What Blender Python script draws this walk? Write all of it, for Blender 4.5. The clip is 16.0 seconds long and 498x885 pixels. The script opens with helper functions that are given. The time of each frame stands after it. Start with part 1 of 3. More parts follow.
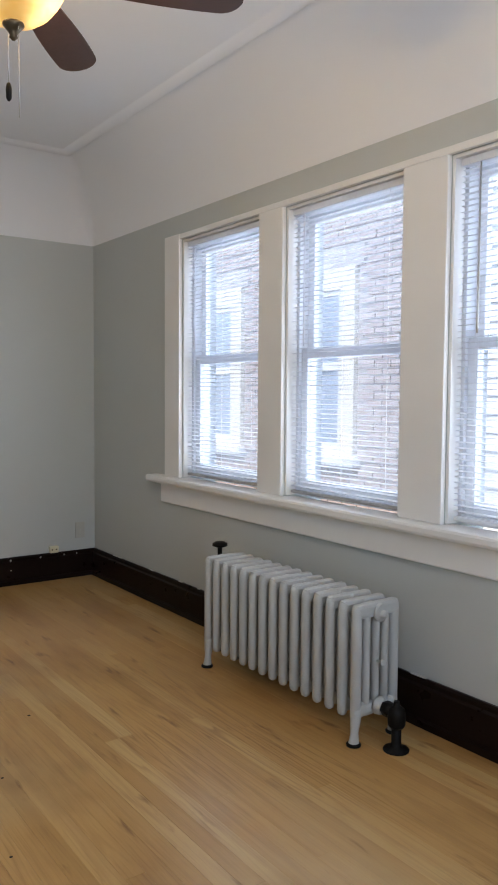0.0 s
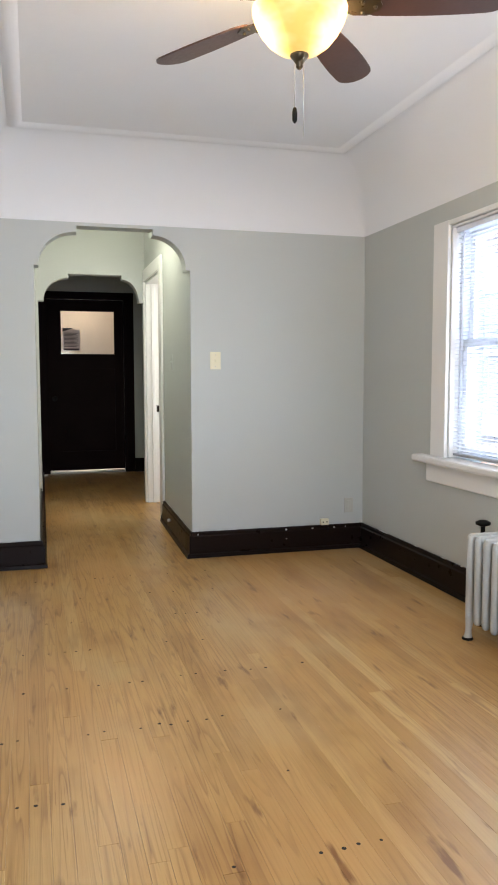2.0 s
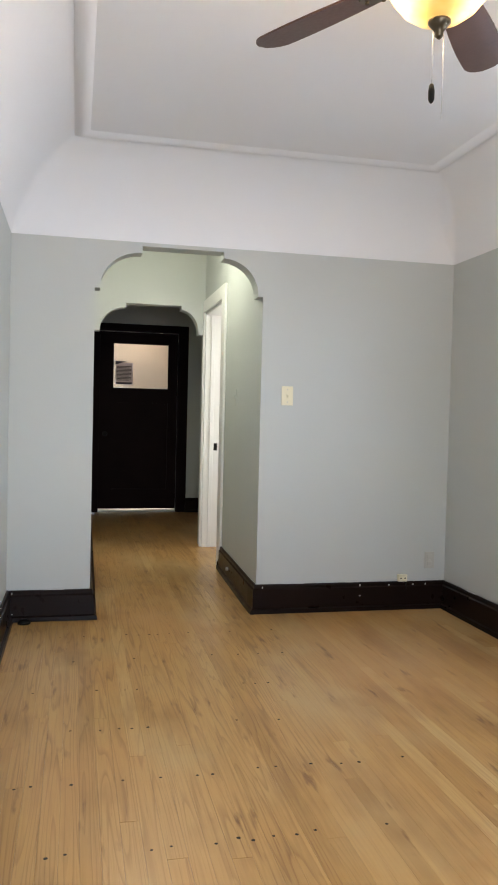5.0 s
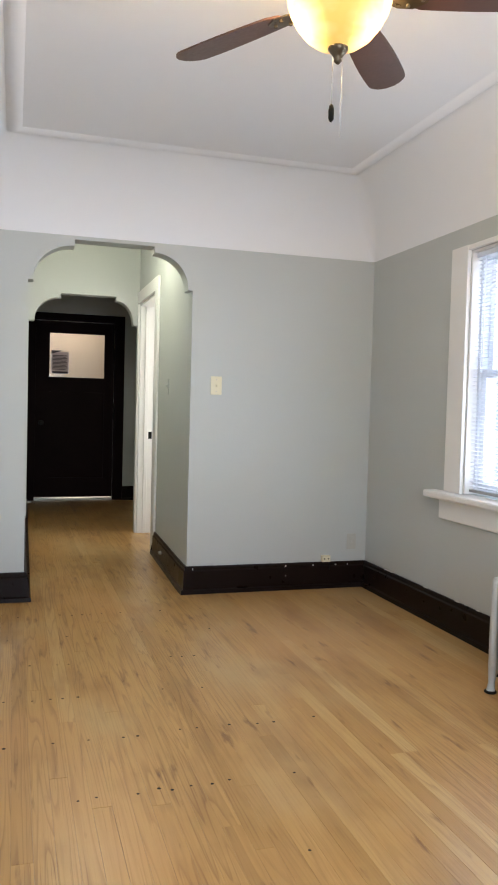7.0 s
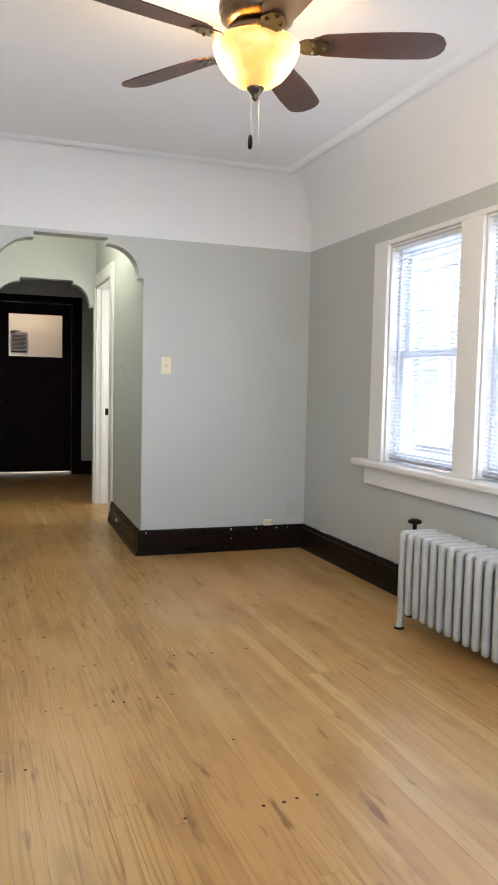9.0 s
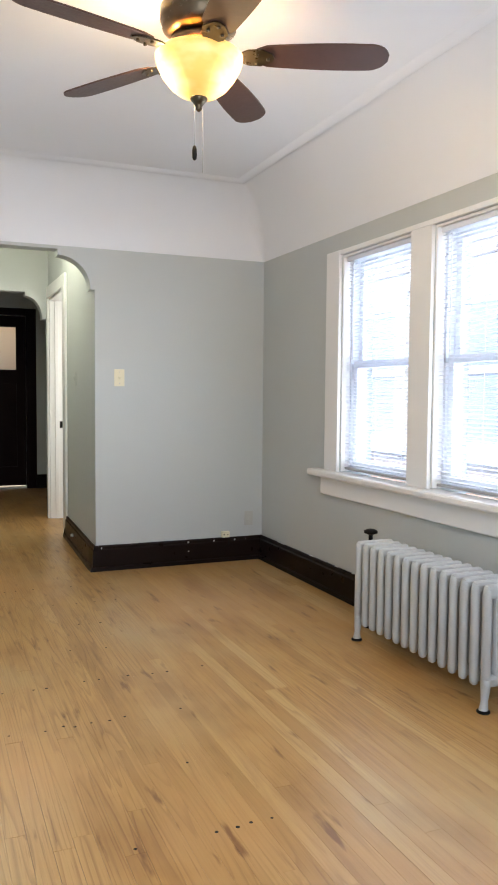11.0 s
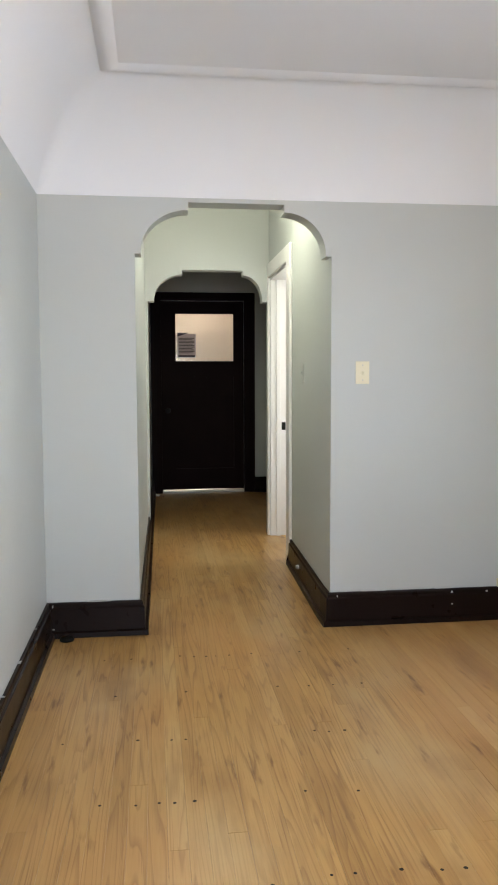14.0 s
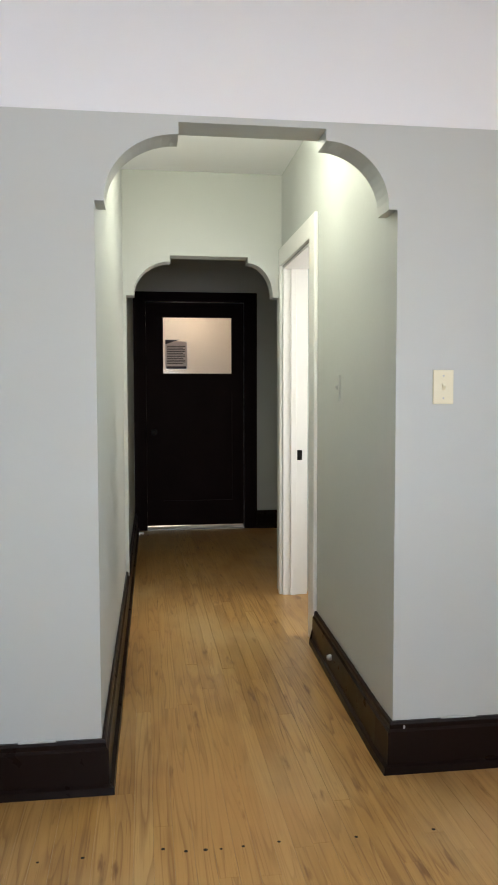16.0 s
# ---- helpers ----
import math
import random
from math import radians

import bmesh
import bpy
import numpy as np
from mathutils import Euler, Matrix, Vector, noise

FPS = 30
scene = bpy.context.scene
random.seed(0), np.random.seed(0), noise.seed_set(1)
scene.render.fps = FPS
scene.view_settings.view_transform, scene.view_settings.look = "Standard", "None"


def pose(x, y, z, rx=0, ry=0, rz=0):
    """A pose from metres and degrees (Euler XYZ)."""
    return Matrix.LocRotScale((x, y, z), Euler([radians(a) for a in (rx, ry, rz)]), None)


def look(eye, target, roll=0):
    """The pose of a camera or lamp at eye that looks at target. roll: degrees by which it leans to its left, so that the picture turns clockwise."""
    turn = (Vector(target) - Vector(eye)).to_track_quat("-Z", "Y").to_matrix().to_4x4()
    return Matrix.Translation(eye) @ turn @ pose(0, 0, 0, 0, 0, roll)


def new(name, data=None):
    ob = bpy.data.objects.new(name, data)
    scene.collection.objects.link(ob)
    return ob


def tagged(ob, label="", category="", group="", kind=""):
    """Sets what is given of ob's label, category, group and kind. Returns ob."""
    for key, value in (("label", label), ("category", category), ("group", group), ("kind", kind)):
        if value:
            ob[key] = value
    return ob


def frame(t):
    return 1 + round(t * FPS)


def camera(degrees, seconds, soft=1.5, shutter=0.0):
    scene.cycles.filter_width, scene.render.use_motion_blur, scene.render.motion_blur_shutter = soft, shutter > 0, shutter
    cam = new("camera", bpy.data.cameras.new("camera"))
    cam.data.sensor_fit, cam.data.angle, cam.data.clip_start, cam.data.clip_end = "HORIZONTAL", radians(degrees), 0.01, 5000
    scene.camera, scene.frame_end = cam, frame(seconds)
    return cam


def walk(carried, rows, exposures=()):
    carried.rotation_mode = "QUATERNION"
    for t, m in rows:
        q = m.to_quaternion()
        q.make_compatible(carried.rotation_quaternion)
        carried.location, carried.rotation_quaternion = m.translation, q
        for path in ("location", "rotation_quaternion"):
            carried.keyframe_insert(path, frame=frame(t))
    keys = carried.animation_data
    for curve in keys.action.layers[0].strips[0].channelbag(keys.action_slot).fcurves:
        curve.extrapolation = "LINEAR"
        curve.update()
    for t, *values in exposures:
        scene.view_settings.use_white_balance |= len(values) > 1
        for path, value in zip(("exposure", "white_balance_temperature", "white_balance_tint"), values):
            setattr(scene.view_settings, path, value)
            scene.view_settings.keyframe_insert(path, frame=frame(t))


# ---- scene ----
cam = camera(35.8, 16.0, soft=1.9)
PATH = [
    (0, (0.041, 0.58, 1.213), (1.2, 2.205, 1.09), 0.4),
    (0.5, (0.033, 0.495, 1.223), (1.088, 2.188, 1.082), 0.4),
    (1, (0.014, 0.427, 1.206), (0.88, 2.223, 1.061), 0.3),
    (1.5, (-0.032, 0.379, 1.199), (0.649, 2.254, 1.046), 0.3),
    (2, (-0.064, 0.348, 1.215), (0.475, 2.266, 1.046), -0.1),
    (2.5, (-0.084, 0.34, 1.26), (0.364, 2.28, 1.073), -0.2),
    (3, (-0.123, 0.46, 1.239), (0.305, 2.406, 1.07), 0.5),
    (3.5, (-0.156, 0.638, 1.175), (0.276, 2.587, 1.049), 1.4),
    (6, (-0.113, 0.88, 1.204), (0.333, 2.829, 1.143), 1.5),
    (6.5, (-0.113, 0.745, 1.207), (0.418, 2.672, 1.127), 1.5),
    (7, (-0.106, 0.642, 1.185), (0.479, 2.553, 1.097), 1.5),
    (7.5, (-0.111, 0.482, 1.213), (0.5, 2.383, 1.095), 1.1),
    (8, (-0.098, 0.334, 1.225), (0.525, 2.229, 1.084), 0.6),
    (8.5, (-0.128, 0.207, 1.202), (0.522, 2.094, 1.059), 1.0),
    (9, (-0.165, 0.138, 1.193), (0.517, 2.013, 1.048), 1.3),
    (9.5, (-0.21, 0.094, 1.186), (0.523, 1.95, 1.041), 1.5),
    (12, (-0.053, 0.392, 1.231), (0.722, 2.233, 1.13), 0.3),
    (12.5, (-0.053, 0.601, 1.234), (0.534, 2.509, 1.113), 0.4),
    (13, (-0.084, 0.886, 1.246), (0.362, 2.831, 1.102), 0.8),
    (13.5, (-0.034, 1.171, 1.259), (0.298, 3.137, 1.103), 0.5),
    (14, (0.049, 1.498, 1.286), (0.293, 3.477, 1.126), -0.2),
    (14.5, (0.063, 1.829, 1.277), (0.273, 3.813, 1.133), -0.1),
    (15, (0.057, 2.211, 1.304), (0.268, 4.195, 1.162), 0.1),
    (15.5, (0.103, 2.549, 1.303), (0.313, 4.534, 1.181), 0.1),
    (16, (0.113, 2.885, 1.298), (0.383, 4.862, 1.176), -0.1),
]
walk(cam, [(t, look(eye, target, roll)) for t, eye, target, roll in PATH],
     [(0, 2.03), (0.5, 2.2), (1.0, 2.60), (1.5, 2.82), (2.5, 2.82), (3.5, 2.76), (12.0, 2.76), (13.5, 2.82), (15.0, 2.9), (16, 2.86)])


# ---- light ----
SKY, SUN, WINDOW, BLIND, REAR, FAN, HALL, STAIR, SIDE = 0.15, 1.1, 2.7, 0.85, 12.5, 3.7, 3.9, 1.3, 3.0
world = bpy.data.worlds.new("sky")
scene.world = world
world.use_nodes = True
wn = world.node_tree
bg = wn.nodes["Background"]
sky = wn.nodes.new("ShaderNodeTexSky")
sky.sky_type, sky.sun_disc = "NISHITA", False
sky.sun_elevation, sky.sun_rotation = radians(58), radians(-100)
wn.links.new(sky.outputs[0], bg.inputs[0])
bg.inputs[1].default_value = SKY


def lamp(name, kind, power, colour, m, **kw):
    data = bpy.data.lights.new(name, kind)
    data.energy, data.color = power, colour
    if "size" in kw:
        data.shape, data.size, data.size_y = "RECTANGLE", kw["size"], kw["size_y"]
    if "radius" in kw:
        data.shadow_soft_size = kw["radius"]
    ob = new(name, data)
    ob.matrix_world = m
    return ob


sun = lamp("sun", "SUN", SUN, (1.0, 0.95, 0.87), look((-3, 0.5, 6), (2, 1.5, 0)))
sun.data.angle = radians(0.6)
# daylight through the unseen rear window, tilted up to brighten the ceiling
lamp("rear_window_light", "AREA", REAR, (0.84, 0.885, 1.0), pose(0.35, -1.09, 1.52, 136, 0, 6), size=1.5, size_y=1.5)
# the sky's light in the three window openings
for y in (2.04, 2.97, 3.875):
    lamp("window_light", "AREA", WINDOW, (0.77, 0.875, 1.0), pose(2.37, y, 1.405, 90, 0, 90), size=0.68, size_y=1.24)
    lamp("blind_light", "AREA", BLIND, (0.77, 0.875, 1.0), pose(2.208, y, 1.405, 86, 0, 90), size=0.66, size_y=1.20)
# daylight through the side room's window
lamp("side_window_light", "AREA", SIDE, (1.0, 0.97, 0.88), pose(2.21, 7.1, 1.5, 90, 0, 90), size=0.9, size_y=1.2)
# bulbs in the fan's bowl, under the assumed hall light, and unseen in the stairwell
for x, y in ((0.898, 2.741), (0.682, 2.819)):
    lamp("fan_bulb", "POINT", FAN / 2, (1.0, 0.72, 0.40), pose(x, y, 2.365), radius=0.025)
lamp("hall_bulb", "POINT", HALL, (0.99, 0.99, 0.79), pose(0.46, 6.35, 2.50), radius=0.2)
lamp("stair_bulb", "POINT", STAIR, (1.0, 0.86, 0.72), pose(0.6, 10.95, 2.3), radius=0.08)


# ---- materials ----
def mat(name, colour, rough=0.6, metal=0.0, var=0.06, scale=6.0, bump=0.0, bscale=60.0, spec=0.5, tint=None, stretch=(1, 1, 1), dark=0.0):
    m = bpy.data.materials.new(name)
    m.use_nodes = True
    n, l = m.node_tree.nodes, m.node_tree.links
    b = n["Principled BSDF"]
    b.inputs["Roughness"].default_value, b.inputs["Metallic"].default_value = rough, metal
    b.inputs["Specular IOR Level"].default_value = spec
    geo = n.new("ShaderNodeNewGeometry")
    mp = n.new("ShaderNodeMapping")
    mp.inputs["Scale"].default_value = stretch
    l.new(geo.outputs["Position"], mp.inputs[0])
    big = n.new("ShaderNodeTexNoise")
    big.inputs["Scale"].default_value, big.inputs["Detail"].default_value = scale, 6
    l.new(mp.outputs[0], big.inputs["Vector"])
    ramp = n.new("ShaderNodeMix")
    ramp.data_type = "RGBA"
    c2 = tint or tuple(c * (1 - var * 2) for c in colour)
    ramp.inputs["A"].default_value, ramp.inputs["B"].default_value = (*colour, 1), (*c2, 1)
    l.new(big.outputs["Fac"], ramp.inputs["Factor"])
    l.new(ramp.outputs["Result"], b.inputs["Base Color"])
    fine = n.new("ShaderNodeTexNoise")
    fine.inputs["Scale"].default_value, fine.inputs["Detail"].default_value = bscale, 4
    l.new(mp.outputs[0], fine.inputs["Vector"])
    rr = n.new("ShaderNodeMapRange")
    rr.inputs["To Min"].default_value, rr.inputs["To Max"].default_value = max(0.02, rough - 0.08), min(1, rough + 0.08)
    l.new(fine.outputs["Fac"], rr.inputs["Value"])
    l.new(rr.outputs[0], b.inputs["Roughness"])
    if bump:
        bp = n.new("ShaderNodeBump")
        bp.inputs["Strength"].default_value, bp.inputs["Distance"].default_value = bump, 0.004
        l.new(fine.outputs["Fac"], bp.inputs["Height"])
        l.new(bp.outputs[0], b.inputs["Normal"])
    return m


GREY = mat("grey_wall_paint", (0.508, 0.527, 0.508), 0.55, var=0.03, scale=1.4, bump=0.12, bscale=45)
WHITE = mat("white_ceiling_paint", (0.845, 0.852, 0.875), 0.7, var=0.02, scale=1.2, bump=0.12, bscale=30)
TRIM = mat("white_gloss_paint", (0.82, 0.81, 0.79), 0.33, var=0.03, scale=5, bump=0.1, bscale=35)
CREAM = mat("cream_painted_plaster", (0.74, 0.66, 0.56), 0.6, var=0.04, scale=2)
VINYL = mat("white_vinyl", (0.86, 0.88, 0.92), 0.35, var=0.02, scale=5)
SLAT = mat("white_blind_slat", (0.72, 0.72, 0.75), 0.4, var=0.02, scale=8)


def lucent(m, colour, share):
    """Let light through a thin sheet."""
    n, l = m.node_tree.nodes, m.node_tree.links
    tr, mx = n.new("ShaderNodeBsdfTranslucent"), n.new("ShaderNodeMixShader")
    tr.inputs[0].default_value, mx.inputs[0].default_value = (*colour, 1), share
    l.new(n["Principled BSDF"].outputs[0], mx.inputs[1])
    l.new(tr.outputs[0], mx.inputs[2])
    l.new(mx.outputs[0], n["Material Output"].inputs[0])
    return m


# solid vinyl frames also let light through, to brighten the sashes
lucent(VINYL, (0.90, 0.91, 0.95), 0.22)
lucent(SLAT, (0.92, 0.93, 0.98), 0.12)
DARK = mat("dark_varnished_wood", (0.013, 0.0065, 0.005), 0.30, var=0.25, scale=3, bump=0.03, bscale=12, spec=0.13)
DOOR = mat("near_black_door_varnish", (0.014, 0.0065, 0.0065), 0.5, var=0.25, scale=4, bump=0.03, bscale=20, spec=0.04)
IRON = mat("silver_white_radiator_paint", (0.45, 0.455, 0.435), 0.42, var=0.05, scale=14, bump=0.2, bscale=90)
BLACK = mat("black_cast_iron", (0.010, 0.009, 0.008), 0.45, var=0.2, scale=20, bump=0.1, bscale=80, spec=0.1)
BRASS = mat("aged_bronze_metal", (0.11, 0.085, 0.055), 0.3, metal=0.9, var=0.15, scale=12)
BLADE = mat("dark_walnut_blade", (0.095, 0.042, 0.030), 0.38, var=0.25, scale=6, bump=0.05, bscale=40, stretch=(2, 2, 2))
IVORY = mat("ivory_plastic", (0.76, 0.70, 0.50), 0.4, var=0.02)
PAPER = lucent(mat("notice_paper", (0.72, 0.69, 0.70), 0.8, var=0.02), (0.75, 0.70, 0.72), 0.6)
INK = mat("dark_print", (0.10, 0.09, 0.11), 0.8, var=0.05)
STEEL = mat("bare_metal", (0.55, 0.54, 0.52), 0.35, metal=0.8, var=0.05)
GALV = mat("dull_weather_strip", (0.45, 0.44, 0.43), 0.4, metal=0.4, var=0.1)
MORTAR = mat("mortar", (0.55, 0.50, 0.46), 0.9, var=0.1, scale=9, bump=0.4, bscale=80)
SIDING = mat("pale_blue_siding", (0.50, 0.56, 0.62), 0.6, var=0.04, scale=3)
YELLOW = mat("pale_yellow_window_paint", (0.80, 0.74, 0.60), 0.5, var=0.05, scale=5)
EARTH = mat("side_yard_concrete", (0.34, 0.33, 0.31), 0.9, var=0.12, scale=2, bump=0.3, bscale=40)
HOLE = mat("dark_nail_hole", (0.012, 0.008, 0.005), 0.8, var=0.1)
SUBFLOOR = mat("dark_subfloor", (0.03, 0.018, 0.01), 0.9, var=0.2)


def oak():
    m = bpy.data.materials.new("worn_oak_strip")
    m.use_nodes = True
    n, l = m.node_tree.nodes, m.node_tree.links
    b = n["Principled BSDF"]
    geo, info = n.new("ShaderNodeNewGeometry"), n.new("ShaderNodeObjectInfo")
    off = n.new("ShaderNodeVectorMath")
    off.operation = "SCALE"
    l.new(info.outputs["Random"], off.inputs[0])
    off.inputs["Scale"].default_value = 37.0
    add = n.new("ShaderNodeVectorMath")
    l.new(geo.outputs["Position"], add.inputs[0])
    l.new(off.outputs[0], add.inputs[1])

    def tex(scale, stretch, own=True, detail=6, distort=0.0):
        mp, t = n.new("ShaderNodeMapping"), n.new("ShaderNodeTexNoise")
        mp.inputs["Scale"].default_value = stretch
        l.new((add.outputs[0] if own else geo.outputs["Position"]), mp.inputs[0])
        l.new(mp.outputs[0], t.inputs["Vector"])
        t.inputs["Scale"].default_value, t.inputs["Detail"].default_value = scale, detail
        t.inputs["Distortion"].default_value = distort
        return t.outputs["Fac"]

    def ramp(fac, stops):
        r = n.new("ShaderNodeValToRGB")
        for k, (p, c) in enumerate(stops):
            e = r.color_ramp.elements[k] if k < 2 else r.color_ramp.elements.new(p)
            e.position, e.color = p, (*c, 1)
        l.new(fac, r.inputs[0])
        return r.outputs[0]

    def mix(kind, fac, a, c):
        x = n.new("ShaderNodeMix")
        x.data_type, x.blend_type = "RGBA", kind
        for key, v in (("Factor", fac), ("A", a), ("B", c)):
            if isinstance(v, (int, float)):
                x.inputs[key].default_value = v
            elif isinstance(v, tuple):
                x.inputs[key].default_value = (*v, 1)
            else:
                l.new(v, x.inputs[key])
        return x.outputs["Result"]

    base = ramp(info.outputs["Random"], [(0.0, (0.375, 0.208, 0.062)), (1.0, (0.52, 0.345, 0.145)), (0.35, (0.437, 0.252, 0.082)), (0.85, (0.463, 0.274, 0.093))])
    grain = ramp(tex(17, (1.5, 0.085, 1), detail=4, distort=1.6), [(0.34, (0.62, 0.50, 0.40)), (0.52, (1, 1, 1))])
    col = mix("MULTIPLY", 0.30, base, grain)
    pores = ramp(tex(120, (1.6, 0.035, 1), detail=3), [(0.34, (0.55, 0.44, 0.36)), (0.46, (1, 1, 1))])
    col = mix("MULTIPLY", 0.28, col, pores)
    # cathedral figure, strongest where the finish has worn off
    rings, cut = n.new("ShaderNodeMath"), n.new("ShaderNodeMath")
    rings.operation, cut.operation, rings.inputs[1].default_value = "MULTIPLY", "FRACT", 13.0
    l.new(tex(1.0, (11.0, 0.5, 1), detail=1.6), rings.inputs[0])
    l.new(rings.outputs[0], cut.inputs[0])
    figure = ramp(cut.outputs[0], [(0.0, (0.46, 0.33, 0.22)), (0.30, (1, 1, 1)), (0.93, (1, 1, 1)), (1.0, (0.46, 0.33, 0.22))])
    # foot traffic wore the strips that lead to the arch, and least those by the windows
    sx, lane, patch = n.new("ShaderNodeSeparateXYZ"), n.new("ShaderNodeMapRange"), n.new("ShaderNodeMath")
    l.new(geo.outputs["Position"], sx.inputs[0])
    l.new(sx.outputs["X"], lane.inputs["Value"])
    lane.interpolation_type = "SMOOTHSTEP"
    for key, v in (("From Min", 0.35), ("From Max", 1.35), ("To Min", 0.10), ("To Max", -0.06)):
        lane.inputs[key].default_value = v
    l.new(tex(1.1, (1.3, 0.5, 1), own=False, detail=4), patch.inputs[0])
    l.new(lane.outputs[0], patch.inputs[1])
    worn = ramp(patch.outputs[0], [(0.42, (0.06, 0.06, 0.06)), (0.64, (0.78, 0.78, 0.78))])
    col = mix("MULTIPLY", worn, col, figure)
    # open grain gone dark
    streak = ramp(tex(140, (1.5, 0.022, 1), detail=3, distort=0.5), [(0.30, (0.42, 0.28, 0.18)), (0.37, (1, 1, 1))])
    col = mix("MULTIPLY", worn, col, streak)
    # worn, paler and warmer patches over many strips
    col = mix("MIX", ramp(tex(0.9, (1, 0.6, 1), own=False, detail=3), [(0.46, (0, 0, 0)), (0.66, (0.75, 0.75, 0.75))]), col, (0.50, 0.268, 0.095))
    col = mix("MIX", ramp(tex(1.6, (1, 0.5, 1), own=False, detail=5), [(0.52, (0, 0, 0)), (0.70, (0.7, 0.7, 0.7))]), col, (0.47, 0.33, 0.155))
    # grey-brown scuffs and small stains
    col = mix("MULTIPLY", ramp(tex(3.2, (1.2, 0.45, 1), own=False, detail=8), [(0.53, (0, 0, 0)), (0.72, (0.8, 0.8, 0.8))]), col, (0.66, 0.56, 0.46))
    col = mix("MULTIPLY", ramp(tex(9, (2.0, 0.35, 1), own=False, detail=4), [(0.63, (0, 0, 0)), (0.72, (0.85, 0.85, 0.85))]), col, (0.40, 0.27, 0.17))
    l.new(col, b.inputs["Base Color"])
    rough = n.new("ShaderNodeMapRange")
    rough.inputs["To Min"].default_value, rough.inputs["To Max"].default_value = 0.22, 0.44
    l.new(tex(5, (1, 0.4, 1), own=False), rough.inputs["Value"])
    l.new(rough.outputs[0], b.inputs["Roughness"])
    b.inputs["Specular IOR Level"].default_value = 0.45
    bp = n.new("ShaderNodeBump")
    bp.inputs["Strength"].default_value, bp.inputs["Distance"].default_value = 0.25, 0.002
    l.new(tex(60, (1.6, 0.06, 1)), bp.inputs["Height"])
    l.new(bp.outputs[0], b.inputs["Normal"])
    return m


OAK = oak()


def brick_mat():
    m = mat("pale_red_brick", (0.52, 0.40, 0.34), 0.85, var=0.15, scale=4, bump=0.4, bscale=70)
    n, l = m.node_tree.nodes, m.node_tree.links
    b = n["Principled BSDF"]
    old = b.inputs["Base Color"].links[0].from_socket
    info, x = n.new("ShaderNodeObjectInfo"), n.new("ShaderNodeMix")
    x.data_type, x.blend_type = "RGBA", "MIX"
    r = n.new("ShaderNodeMapRange")
    r.inputs["To Max"].default_value = 0.6
    l.new(info.outputs["Random"], r.inputs["Value"])
    l.new(r.outputs[0], x.inputs["Factor"])
    l.new(old, x.inputs["A"])
    x.inputs["B"].default_value = (0.55, 0.46, 0.40, 1)
    l.new(x.outputs["Result"], b.inputs["Base Color"])
    return m


BRICK = brick_mat()


def glass_mat(name, tint=(1, 1, 1), gloss=0.04, haze=0.0):
    m = bpy.data.materials.new(name)
    m.use_nodes = True
    n, l = m.node_tree.nodes, m.node_tree.links
    n.remove(n["Principled BSDF"])
    tr, gl, mx = n.new("ShaderNodeBsdfTransparent"), n.new("ShaderNodeBsdfGlossy"), n.new("ShaderNodeMixShader")
    tr.inputs[0].default_value = (*tint, 1)
    gl.inputs["Roughness"].default_value = 0.02
    mx.inputs[0].default_value = gloss
    l.new(tr.outputs[0], mx.inputs[1])
    l.new(gl.outputs[0], mx.inputs[2])
    last = mx
    if haze:
        # a bluish veil mixed into the glass for the glare of the daylight
        du, m2, nz, rg = n.new("ShaderNodeBsdfTranslucent"), n.new("ShaderNodeMixShader"), n.new("ShaderNodeTexNoise"), n.new("ShaderNodeMapRange")
        du.inputs[0].default_value = (0.86, 0.90, 1.0, 1)
        nz.inputs["Scale"].default_value = 2.5
        rg.inputs["To Min"].default_value, rg.inputs["To Max"].default_value = haze * 0.7, haze * 1.3
        l.new(nz.outputs["Fac"], rg.inputs["Value"])
        l.new(rg.outputs[0], m2.inputs[0])
        l.new(mx.outputs[0], m2.inputs[1])
        l.new(du.outputs[0], m2.inputs[2])
        last = m2
    l.new(last.outputs[0], n["Material Output"].inputs[0])
    return m


GLASS = glass_mat("hazed_window_glass", (0.78, 0.80, 0.84), haze=0.05)
FARGLASS = mat("reflecting_far_glass", (0.30, 0.36, 0.44), 0.12, var=0.1, scale=2)


